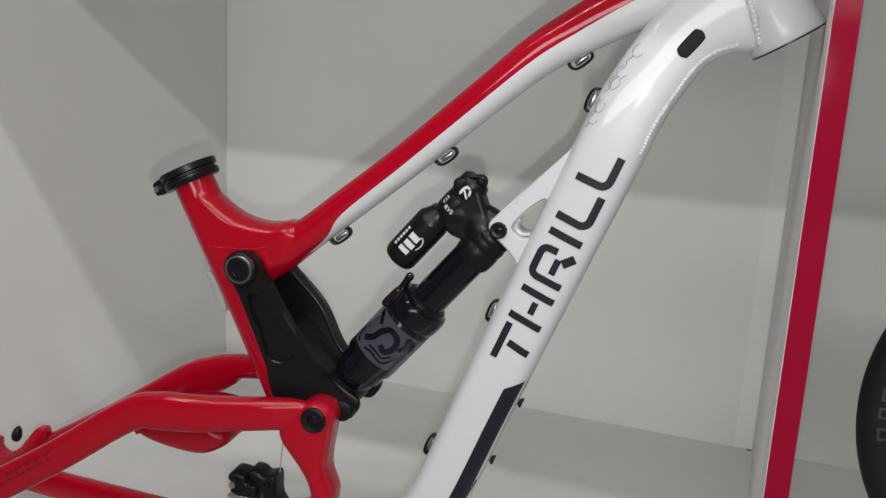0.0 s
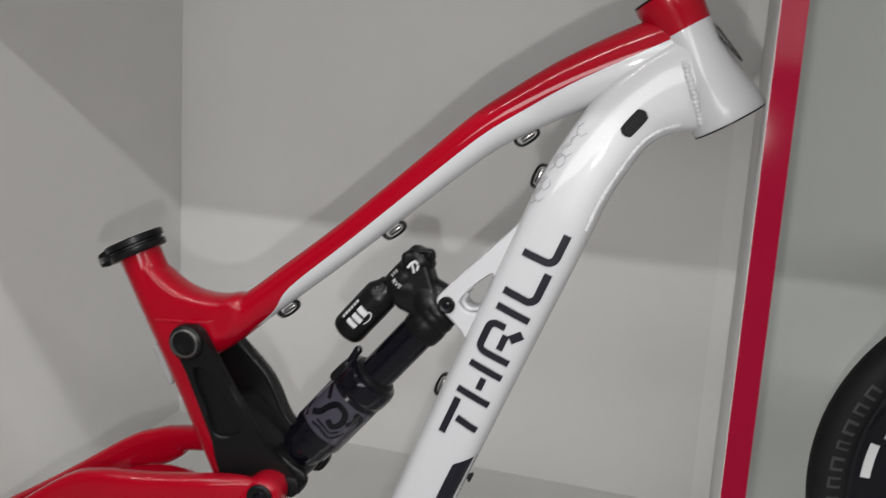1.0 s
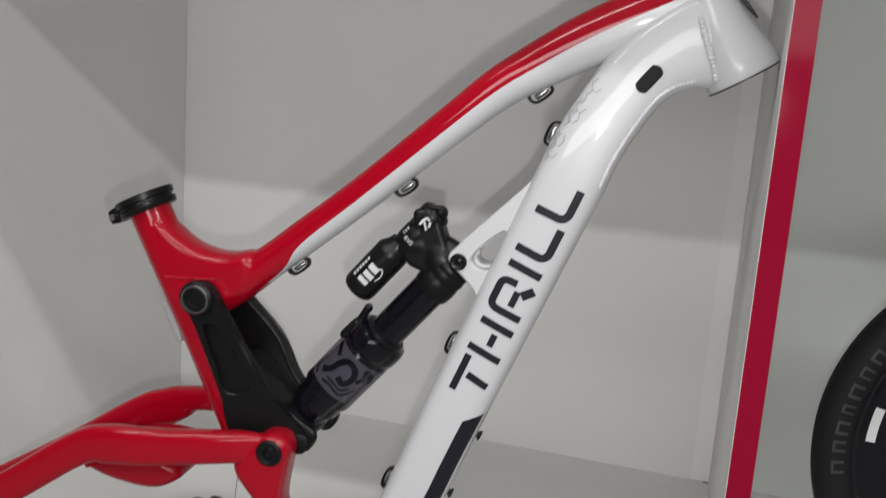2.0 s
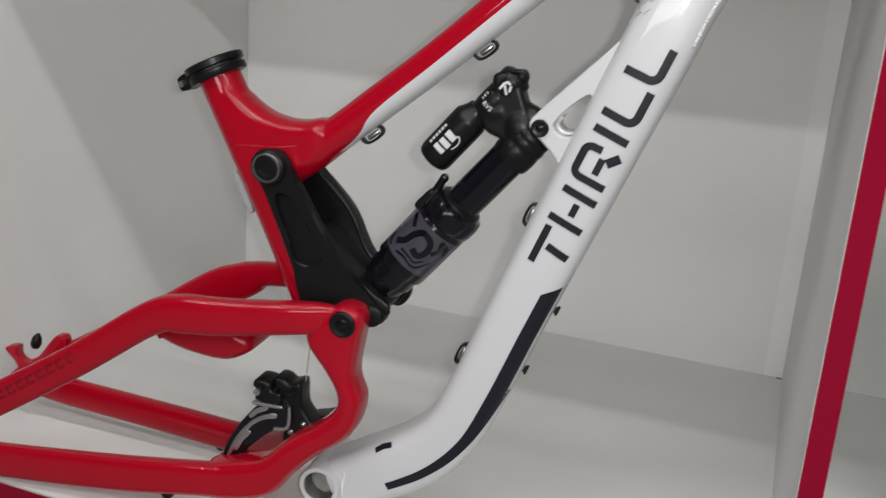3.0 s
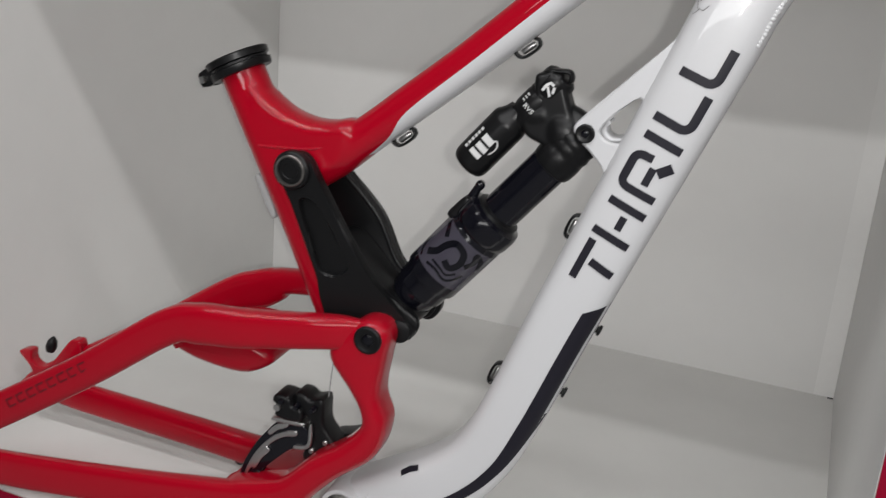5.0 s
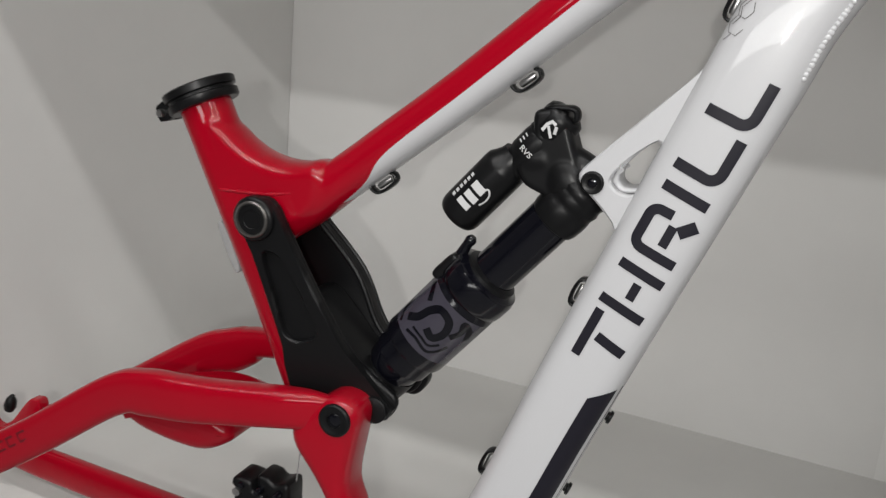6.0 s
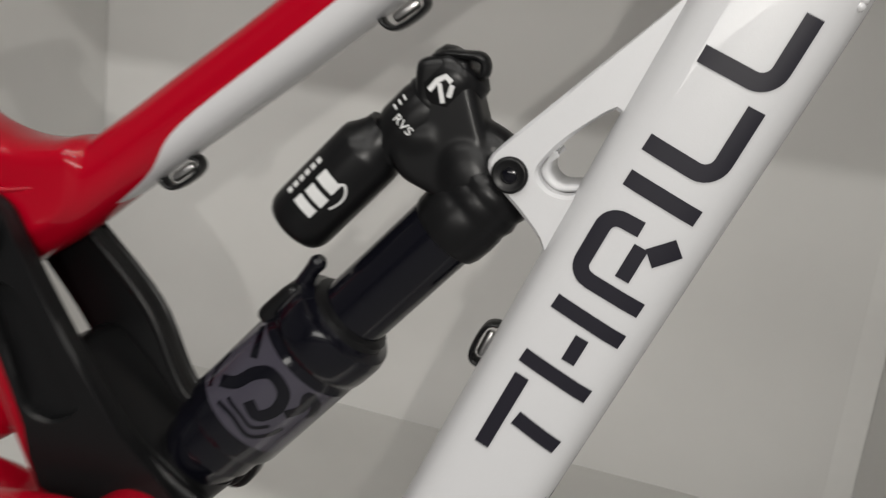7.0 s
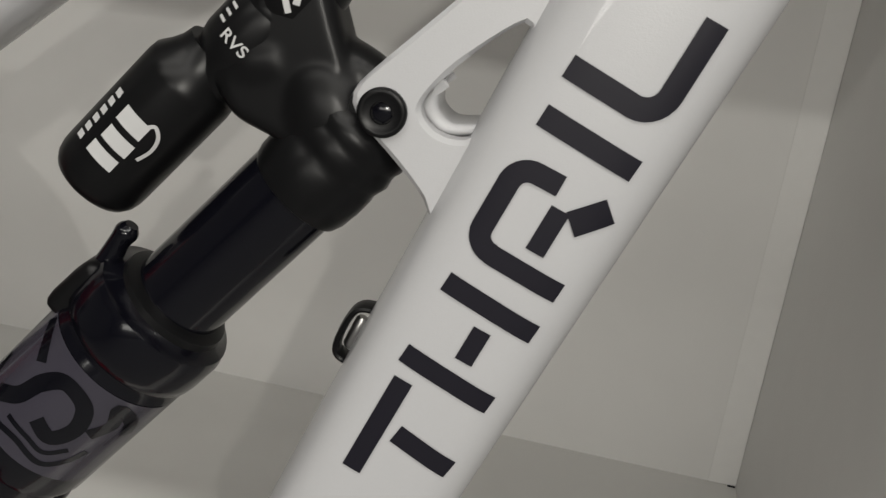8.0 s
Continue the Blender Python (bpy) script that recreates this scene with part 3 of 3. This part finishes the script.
part("lower_bolt", turned((-.0330, -.0345, .5015), (-.0330, -.0370, .5015), [(0, .0105), (.8, .0105), (1, .0095)], 28), BLACK, rocker)

# ---- rear shock ----
A = Vector((.606, 0, .795))
U = Vector((.795, 0, -.606))


def along(s, u=-.3447, y=0.0):
    return A * s + U * u + Vector((0, y, 0))


def cyl(s0, s1, rows, u=-.3447, y=0.0, n=44, inner=None):
    return turned(along(s0, u, y), along(s1, u, y), [((s - s0) / (s1 - s0), r) for s, r in rows], n, inner)


shock = new("rear_shock")
shock.parent = bike
tagged(shock, "black air shock with a piggyback reservoir")
can = part("air_can", cyl(.392, .512, [(.392, .0185), (.396, .0215), (.407, .0222), (.4085, .0240), (.422, .0240), (.4235, .0266), (.426, .0272), (.484, .0272), (.4855, .0264), (.4875, .0264), (.489, .0279), (.493, .0284), (.503, .0284), (.507, .0272), (.508, .0235), (.512, .0190)], u=-.3468), GLOSSBLACK, shock, "gloss black air can")
part("shaft", cyl(.50, .59, [(.50, .0176), (.59, .0176)], u=-.3460), GLOSSBLACK, shock, "black anodised shaft")
part("wiper", cyl(.507, .514, [(.507, .0222), (.512, .0215), (.514, .0170)], u=-.3462), BLACK, shock)
part("eyelet", turned(along(.378, -.3447, -.014), along(.378, -.3447, .014), [(0, .0145), (.1, .0155), (.9, .0155), (1, .0145)], 28), BLACK, shock)
part("neck", cyl(.370, .398, [(.370, .0150), (.372, .0180), (.376, .0196), (.392, .0204), (.398, .0200)]), BLACK, shock)
part("head_collar", cyl(.5725, .614, [(.5725, .0165), (.5735, .0184), (.577, .0194), (.584, .0198), (.5900, .0194), (.5915, .0189), (.5940, .0192), (.5972, .0199), (.6000, .0190), (.6022, .0188), (.6045, .0194), (.6075, .0184), (.611, .0155), (.614, .0110)], u=-.3450, n=48), BLACK, shock, "satin black ribbed collar")
head = fused("head", [
    plate([(.0515, .7360), (.0535, .7408), (.0640, .7440), (.0740, .7434), (.0768, .7375), (.0832, .7215), (.0903, .7065), (.0985, .6935), (.0950, .6800), (.0800, .6780), (.0640, .6835), (.0510, .6885), (.0448, .6990), (.0490, .7100), (.0525, .7230)], -.0130, .0130, .0060, 5, inset=.0036),
    tube([(.0730, 0, .7130, .0160, .0200), (.0760, 0, .7065, .0260, .0285), (.0800, 0, .6980, .0320, .0330), (.0840, 0, .6890, .0335, .0335)], 5, 28, 2.4),
    tube([(.0350, 0, .7010, .020, .020), (.0440, 0, .7025, .022, .024), (.0540, 0, .7055, .024, .028), (.0640, 0, .7085, .024, .028)], 5, 28, 2.3),
    tube([(.0760, 0, .7100, .022, .022), (.0860, 0, .7060, .024, .022), (.0960, 0, .7020, .022, .022), (.1008, 0, .7003, .018, .022)], 5, 28, 2.6),
], BLACK, shock, "satin black rounded valve housing", .0013, 8)
part("cap_ring", cyl(.6085, .6125, [(.6085, .0128), (.6105, .0134), (.6125, .0130)], u=-.3910, n=36), BLACK, shock)
part("upper_eyelet", turned(along(.617, -.3447, -.0150), along(.617, -.3447, .0150), [(0, .0105), (.1, .0115), (.9, .0115), (1, .0105)], 28), BLACK, shock)
res = part("reservoir", cyl(.5205, .5870, [(.5205, .0085), (.5205, .0128), (.5215, .0146), (.5240, .0160), (.5270, .0166), (.5300, .0167), (.5720, .0167), (.5750, .0163), (.5790, .0138), (.5830, .0120), (.5870, .0112)], u=-.3952, n=44), BLACK, shock, "black piggyback reservoir")
part("knob", cyl(.576, .611, [(.576, .0105), (.586, .0122), (.590, .0134), (.593, .0140), (.606, .0140), (.610, .0132), (.611, .0118)], u=-.3905, n=40), BLACK, shock, "black rebound knob")
part("knob", cyl(.609, .6345, [(.609, .0118), (.614, .0136), (.616, .0148), (.628, .0148), (.632, .0138), (.6345, .0105)], u=-.3910, n=40), BLACK, shock, "black compression knob")
lever = part("lever", tube([(.0590, -.004, .7425, .0030, .010), (.0640, -.005, .7442, .0040, .012), (.0720, -.006, .7450, .0040, .013), (.0785, -.007, .7452, .0045, .012), (.0812, -.007, .7425, .0045, .010), (.0812, -.007, .7385, .0045, .009), (.0790, -.007, .7368, .0025, .006)], 5, 16, 2.4), BLACK, shock)
valve = part("air_valve", tube([(.0060, -.004, .6190, .010, .010), (.0100, -.004, .6265, .009, .009), (.0138, -.004, .6350, .0075, .0075), (.0165, -.004, .6395, .0085, .0085), (.0180, -.004, .6420, .005, .005)], 4, 18, 2.0), GLOSSBLACK, shock)
part("valve_base", plate([(-.0085, .6090), (-.002, .6200), (.006, .6280), (.0125, .6250), (.0150, .6150), (.0050, .6020)], -.013, .006, .004, 4), BLACK, shock)


def on_can(s, v, r=.0273, u=-.3468):
    """On the air can: s along it, v round it, from its middle line."""
    a = v / r
    return along(s, u) - U * (math.sin(a) * (r + .0002)) + Vector((0, -math.cos(a) * (r + .0002), 0))


part("sleeve", strip([(.436, 0), (.4825, 0)], .066, on_can, 28), GREYART, can, "grey printed sleeve")
for path, width in (
    ([(.447, .020), (.455, .013), (.466, .010), (.474, .004), (.472, -.006), (.462, -.010), (.453, -.006), (.455, .002)], .0062),
    ([(.441, .012), (.443, .002), (.441, -.010), (.447, -.017), (.454, -.020)], .0024),
    ([(.447, .010), (.447, .000), (.446, -.008), (.452, -.014)], .0020),
    ([(.462, -.015), (.470, -.019), (.478, -.016), (.474, -.024), (.466, -.028)], .0052),
    ([(.470, .016), (.476, .022), (.480, .028)], .0050),
    ([(.439, .022), (.445, .029), (.455, .032)], .0030),
):
    part("swirl", strip(spline(path, 6), width, lambda s, v: on_can(s, v, .0275), 3), GLOSSBLACK, can, "black printed swirl")


def on_reservoir(s, v):
    return on_can(s, v, .0168, -.3952)


# maker's print on the reservoir: plain white bars
small = [([(.5365 + .0040 * k, .0142), (.5370 + .0040 * k, .0108)], .0026) for k in range(6)]
for path, width in small + [
    ([(.5385, .0066), (.5385, -.0044)], .0050),
    ([(.5460, .0060), (.5460, -.0048)], .0056),
    ([(.5545, .0064), (.5545, -.0042)], .0064),
    (spline([(.5455, -.0078), (.5510, -.0092), (.5560, -.0082), (.5590, -.0050), (.5570, -.0030)], 5), .0013),
]:
    part("printed_mark", strip(path, width, on_reservoir), INK_AND_GLEAM, res, "white printed bar")
for k in range(3):
    part("tick", strip([(.5990 + k * .0030, .0118), (.5990 + k * .0030, .0082)], .0011, lambda s, v: on_can(s, v, .0142, -.3905), 3), INK_AND_GLEAM, shock, "white tick")
    part("tick", strip([(.6190 + k * .0030, .0132), (.6190 + k * .0030, .0092)], .0011, lambda s, v: on_can(s, v, .0150, -.3910), 3), INK_AND_GLEAM, shock, "white tick")


def words(name, text, size, place, right, up, mat, parent, label):
    """Flat lettering with the built-in font."""
    cu = bpy.data.curves.new("lettering", "FONT")
    cu.body, cu.size, cu.extrude, cu.offset = text, size, .0001, size * .012
    tmp = new("lettering", cu)
    dg = bpy.context.evaluated_depsgraph_get()
    me = bpy.data.meshes.new_from_object(tmp.evaluated_get(dg))
    bpy.data.objects.remove(tmp)
    right, up = Vector(right).normalized(), Vector(up).normalized()
    nrm = right.cross(up)
    me.transform(Matrix.Translation(place) @ Matrix((right, up, nrm)).transposed().to_4x4())
    me.materials.clear()
    me.materials.append(mat)
    ob = new(name, me)
    ob.parent = parent
    return tagged(ob, label)


rvs = words("lettering", "RVS", .0056, (0, 0, 0), (1, 0, 0), (0, 1, 0), INK_AND_GLEAM, shock, "small white lettering")
for v in rvs.data.vertices:
    v.co = on_can(.5952 + v.co.y, .0062 - v.co.x * 1.12, .0142 + v.co.z, -.3905)
for path, width in (([(.6160, .0030), (.6215, .0035), (.6255, .0020), (.6255, -.0015)], .0024), ([(.6215, .0020), (.6165, -.0050)], .0020), ([(.6250, -.0025), (.6200, -.0050)], .0022)):
    part("printed_mark", strip(path, width, lambda s, v: on_can(s, v, .0150, -.3910), 3), INK_AND_GLEAM, shock, "white printed mark")
near_stay = [o for o in bike.children if o.name == "seatstay"][0]
words("lettering", "160", .0390, (-.4835, -.0708, .2835), (.80, 0, .60), (-.60, 0, .80), DARKRED, near_stay, "dark red number")
rng = random.Random(5)
for k in range(8):
    d, n = Vector((.80, 0, .565)).normalized(), Vector((-.565, 0, .80)).normalized()
    at = Vector((-.4265, -.0712, .3385)) + d * (.0150 * k)
    bm = bmesh.new()
    wide, low, high = rng.uniform(.0095, .0115), -.0018, .0078
    for a0, a1, b0, b1 in ((0, .0018, low, high), (.0018, wide, low, low + .0020), (.0018, wide, high - .0020, high)):
        bm.faces.new([bm.verts.new(at + d * a + n * b) for a, b in ((a0, b0), (a1, b0), (a1, b1), (a0, b1))])
    part("printed_mark", bm, DARKRED, near_stay, "dark red printed bar")


# ---- cable guides and studs ----
def guide(x, z, dx, dz, parent, y=0.0):
    """A small hooked cable guide: (dx, dz) points away from the tube."""
    d = Vector((dx, 0, dz)).normalized()
    t = Vector((-d.z, 0, d.x))
    c = Vector((x, y, z))
    hook = [c + d * a + t * b for a, b in ((-.0050, -.0105), (-.001, -.0115), (.0038, -.0085), (.0050, 0.0), (.0038, .0085), (-.0005, .0105), (-.0035, .0085))]
    ob = part("cable_guide", tube([(p.x, p.y, p.z, .0027, .0095) for p in hook], 4, 12, 3.0), BLACK, parent, "small black cable guide")
    part("insert", turned(c - t * .0065 + d * .0002, c + t * .0065 + d * .0002, [(0, .0018), (.1, .0025), (.9, .0025), (1, .0018)], 14), STEEL, ob, "bright metal insert")
    return ob


for x, z in ((.1550, .8590), (.0414, .7590), (-.0575, .6680)):
    guide(x, z, .66, -.75, bike)
for x, z in ((.1690, .8247), (.1000, .6160), (.0512, .4661)):
    guide(x, z, -.95, .31, down_tube, .004)
for x, z in ((.1368, .5298), (.1155, .4650)):
    part("stud", turned((x - .006, 0, z + .002), (x + .0015, 0, z - .0005), [(0, .0035), (.6, .0035), (.7, .0052), (.95, .0048), (1, .003)], 18), BLACK, down_tube, "small black rubber stud")
part("cable_slot", strip([(float(np.interp(x, DT[:, 0], DT_LEN)), v) for x, v in ((-.006, .0262), (.003, .0272), (.012, .0262))], .0042, on_down_tube), DECAL, down_tube, "dark cable slot")

# ---- front derailleur ----
mech = new("front_derailleur")
mech.parent = bike
tagged(mech, "black and silver front derailleur hanging behind the bottom bracket")


def arc_plate(points, y0, y1, mat, name, label="", rnd=.0008):
    return part(name, plate(points, y0, y1, rnd, 4), mat, mech, label)


arc_plate([(-.1815, .3120), (-.1790, .3260), (-.1690, .3480), (-.1560, .3680), (-.1420, .3835), (-.1210, .3870), (-.1110, .3760), (-.1120, .3650), (-.1290, .3560), (-.1450, .3400), (-.1620, .3210), (-.1740, .3105)], -.036, -.0335, GLOSSBLACK, "cage_plate", "gloss black outer cage plate")
arc_plate([(-.1760, .3190), (-.1660, .3430), (-.1500, .3640), (-.1360, .3740), (-.1240, .3770), (-.1240, .3720), (-.1360, .3680), (-.1490, .3580), (-.1630, .3380), (-.1730, .3180)], -.0375, -.0355, STEEL, "cage_rib", "bright pressed cage rib")
arc_plate([(-.1815, .3120), (-.1690, .3480), (-.1420, .3835), (-.1210, .3870), (-.1120, .3650), (-.1450, .3400), (-.1740, .3105)], -.024, -.0218, STEEL, "cage_plate", "bright inner cage plate")
arc_plate([(-.1480, .3860), (-.1200, .3875), (-.1195, .3845), (-.1470, .3825)], -.0385, -.022, STEEL, "link_pin", "bright link bar")
arc_plate([(-.1110, .3870), (-.1080, .3860), (-.1085, .3650), (-.1230, .3590), (-.1250, .3625), (-.1120, .3670)], -.0385, -.0355, STEEL, "spring", "bright spring wire", .0006)
arc_plate([(-.1500, .4040), (-.1470, .4110), (-.1330, .4105), (-.1290, .4030), (-.1200, .4010), (-.1190, .3900), (-.1330, .3870), (-.1470, .3900), (-.1440, .3990)], -.040, -.012, BLACK, "linkage", "", .003)
arc_plate([(-.1300, .4140), (-.1200, .4150), (-.1130, .4110), (-.1010, .4130), (-.0985, .3900), (-.0900, .3780), (-.0820, .3660), (-.0850, .3480), (-.0960, .3430), (-.1120, .3430), (-.1180, .3520), (-.1120, .3700), (-.1150, .3900), (-.1280, .4000)], -.034, -.008, BLACK, "body", "", .004)
for x, z in ((-.0945, .3720), (-.0920, .3650), (-.1080, .3600)):
    part("screw", turned((x, -.0335, z), (x, -.0365, z), [(0, .0026), (.8, .0026), (1, .002)], 14), STEEL, mech, "bright adjusting screw")
part("cable_bolt", turned((-.0910, -.030, .3470), (-.0910, -.038, .3440), [(0, .0040), (.8, .0040), (1, .003)], 16), BLACK, mech)
part("linkage_pin", turned((-.1440, -.042, .3990), (-.1440, -.010, .3990), [(0, .0035), (1, .0035)], 14), STEEL, mech)
part("mount_arm", plate([(-.1000, .3650), (-.0850, .3720), (-.0650, .3780), (-.0600, .3600), (-.0780, .3480), (-.0950, .3430)], -.012, .012, .003, 4), BLACK, mech)

part("inner_wire", tube([(-.1010, -.020, .4120, .0012, .0012), (-.1005, -.018, .4400, .0012, .0012), (-.0995, -.014, .4750, .0009, .0009)], 4, 8, 2.0), PLASTIC_AND_SHEEN, mech, "thin grey cable wire")
arc_plate([(-.1700, .3300), (-.1640, .3420), (-.1560, .3520), (-.1500, .3500), (-.1580, .3390), (-.1650, .3260)], -.0382, -.0370, STEEL, "cage_rib", "bright pressed cage rib", .0005)
arc_plate([(-.1530, .3700), (-.1440, .3800), (-.1330, .3830), (-.1340, .3790), (-.1430, .3740), (-.1500, .3670)], -.0382, -.0370, STEEL, "cage_rib", "bright pressed cage rib", .0005)
for x, z in ((-.1400, .4060), (-.1250, .4040), (-.1080, .4050)):
    part("screw", turned((x, -.0335, z), (x, -.0425, z), [(0, .0030), (.8, .0030), (1, .0022)], 14), GLOSSBLACK, mech)
part("chain_guide", plate([(-.1815, .3115), (-.1780, .3060), (-.1700, .3075), (-.1600, .3190), (-.1640, .3230), (-.1740, .3130)], -.0365, -.0215, .001, 4), BLACK, mech)

# ---- the next bay ----
wheel = new("wheel_assembly")
wheel.matrix_world = pose(.786, -.35, .982, 0, 0, 4)
tagged(wheel, "black deep-rimmed small bicycle wheel standing in the next bay", "wheel")


def hoop(rows, n=96):
    """A ring body round the wheel's axle: rows of (radius, y)."""
    bm = bmesh.new()
    rings = [[bm.verts.new((r * math.cos(2 * math.pi * k / n), y, r * math.sin(2 * math.pi * k / n))) for k in range(n)] for r, y in rows]
    for a, b in zip(rings, rings[1:] + rings[:1]):
        for k in range(n):
            bm.faces.new((a[k], a[(k + 1) % n], b[(k + 1) % n], b[k]))
    return bm


tyre = part("tyre", hoop([(.235 - .022 + .022 * math.cos(a), .021 * math.sin(a)) for a in [2 * math.pi * k / 20 for k in range(20)]]), RUBBER, wheel, "black rubber tyre")
part("rim", hoop([(.197, -.012), (.190, -.016), (.165, -.015), (.140, -.010), (.132, 0), (.140, .010), (.165, .015), (.190, .016), (.197, .012)]), GLOSSBLACK, wheel, "gloss black deep rim")
part("hub", turned((0, -.045, 0), (0, .045, 0), [(0, .008), (.1, .010), (.15, .022), (.2, .022), (.25, .012), (.75, .012), (.8, .022), (.85, .022), (.9, .010), (1, .008)]), GLOSSBLACK, wheel)
for k in range(16):
    a = 2 * math.pi * k / 16
    part("spoke", turned((.02 * math.cos(a), (-1) ** k * .030, .02 * math.sin(a)), (.136 * math.cos(a), 0, .136 * math.sin(a)), [(0, .0012), (1, .0012)], 8), BLACK, wheel)


def on_tyre(deg, r):
    q = (r - .213) / .022
    return Vector((r * math.cos(radians(deg)), -.021 * math.sqrt(max(0, 1 - q * q)) - .0004, r * math.sin(radians(deg))))


def on_rim(deg, r):
    return Vector((r * math.cos(radians(deg)), -.0168, r * math.sin(radians(deg))))


def ring_mark(a0, a1, r0, r1, place, m=8):
    bm = bmesh.new()
    rows = [[bm.verts.new(place(a0 + (a1 - a0) * k / m, r0 + (r1 - r0) * j / 3)) for j in range(4)] for k in range(m + 1)]
    for a, b in zip(rows, rows[1:]):
        for j in range(3):
            bm.faces.new((a[j], a[j + 1], b[j + 1], b[j]))
    return bm


for a, wide in ((150, 3.0), (156, 2.6), (161.5, 3.4), (168, 2.0), (173, 3.2), (179, 2.6), (185, 3.0)):
    part("printed_mark", ring_mark(a, a + wide * .28, .204, .217, on_tyre), TYREPRINT, tyre, "dull grey printed bar")
    part("printed_mark", ring_mark(a + wide * .28, a + wide, .2145, .217, on_tyre), TYREPRINT, tyre, "dull grey printed bar")
    part("printed_mark", ring_mark(a + wide, a + wide * 1.28, .204, .217, on_tyre), TYREPRINT, tyre, "dull grey printed bar")
# lamp gleam on the gloss rim, painted as a white patch
part("rim_gleam", ring_mark(166, 178, .176, .1855, on_rim), INK_AND_GLEAM, wheel, "white gleam painted on the rim")
# duller reflection higher on the rim, painted in grey
part("rim_gleam", ring_mark(146, 163, .166, .176, on_rim), PLASTIC_AND_SHEEN, wheel, "pale grey reflection painted on the rim")
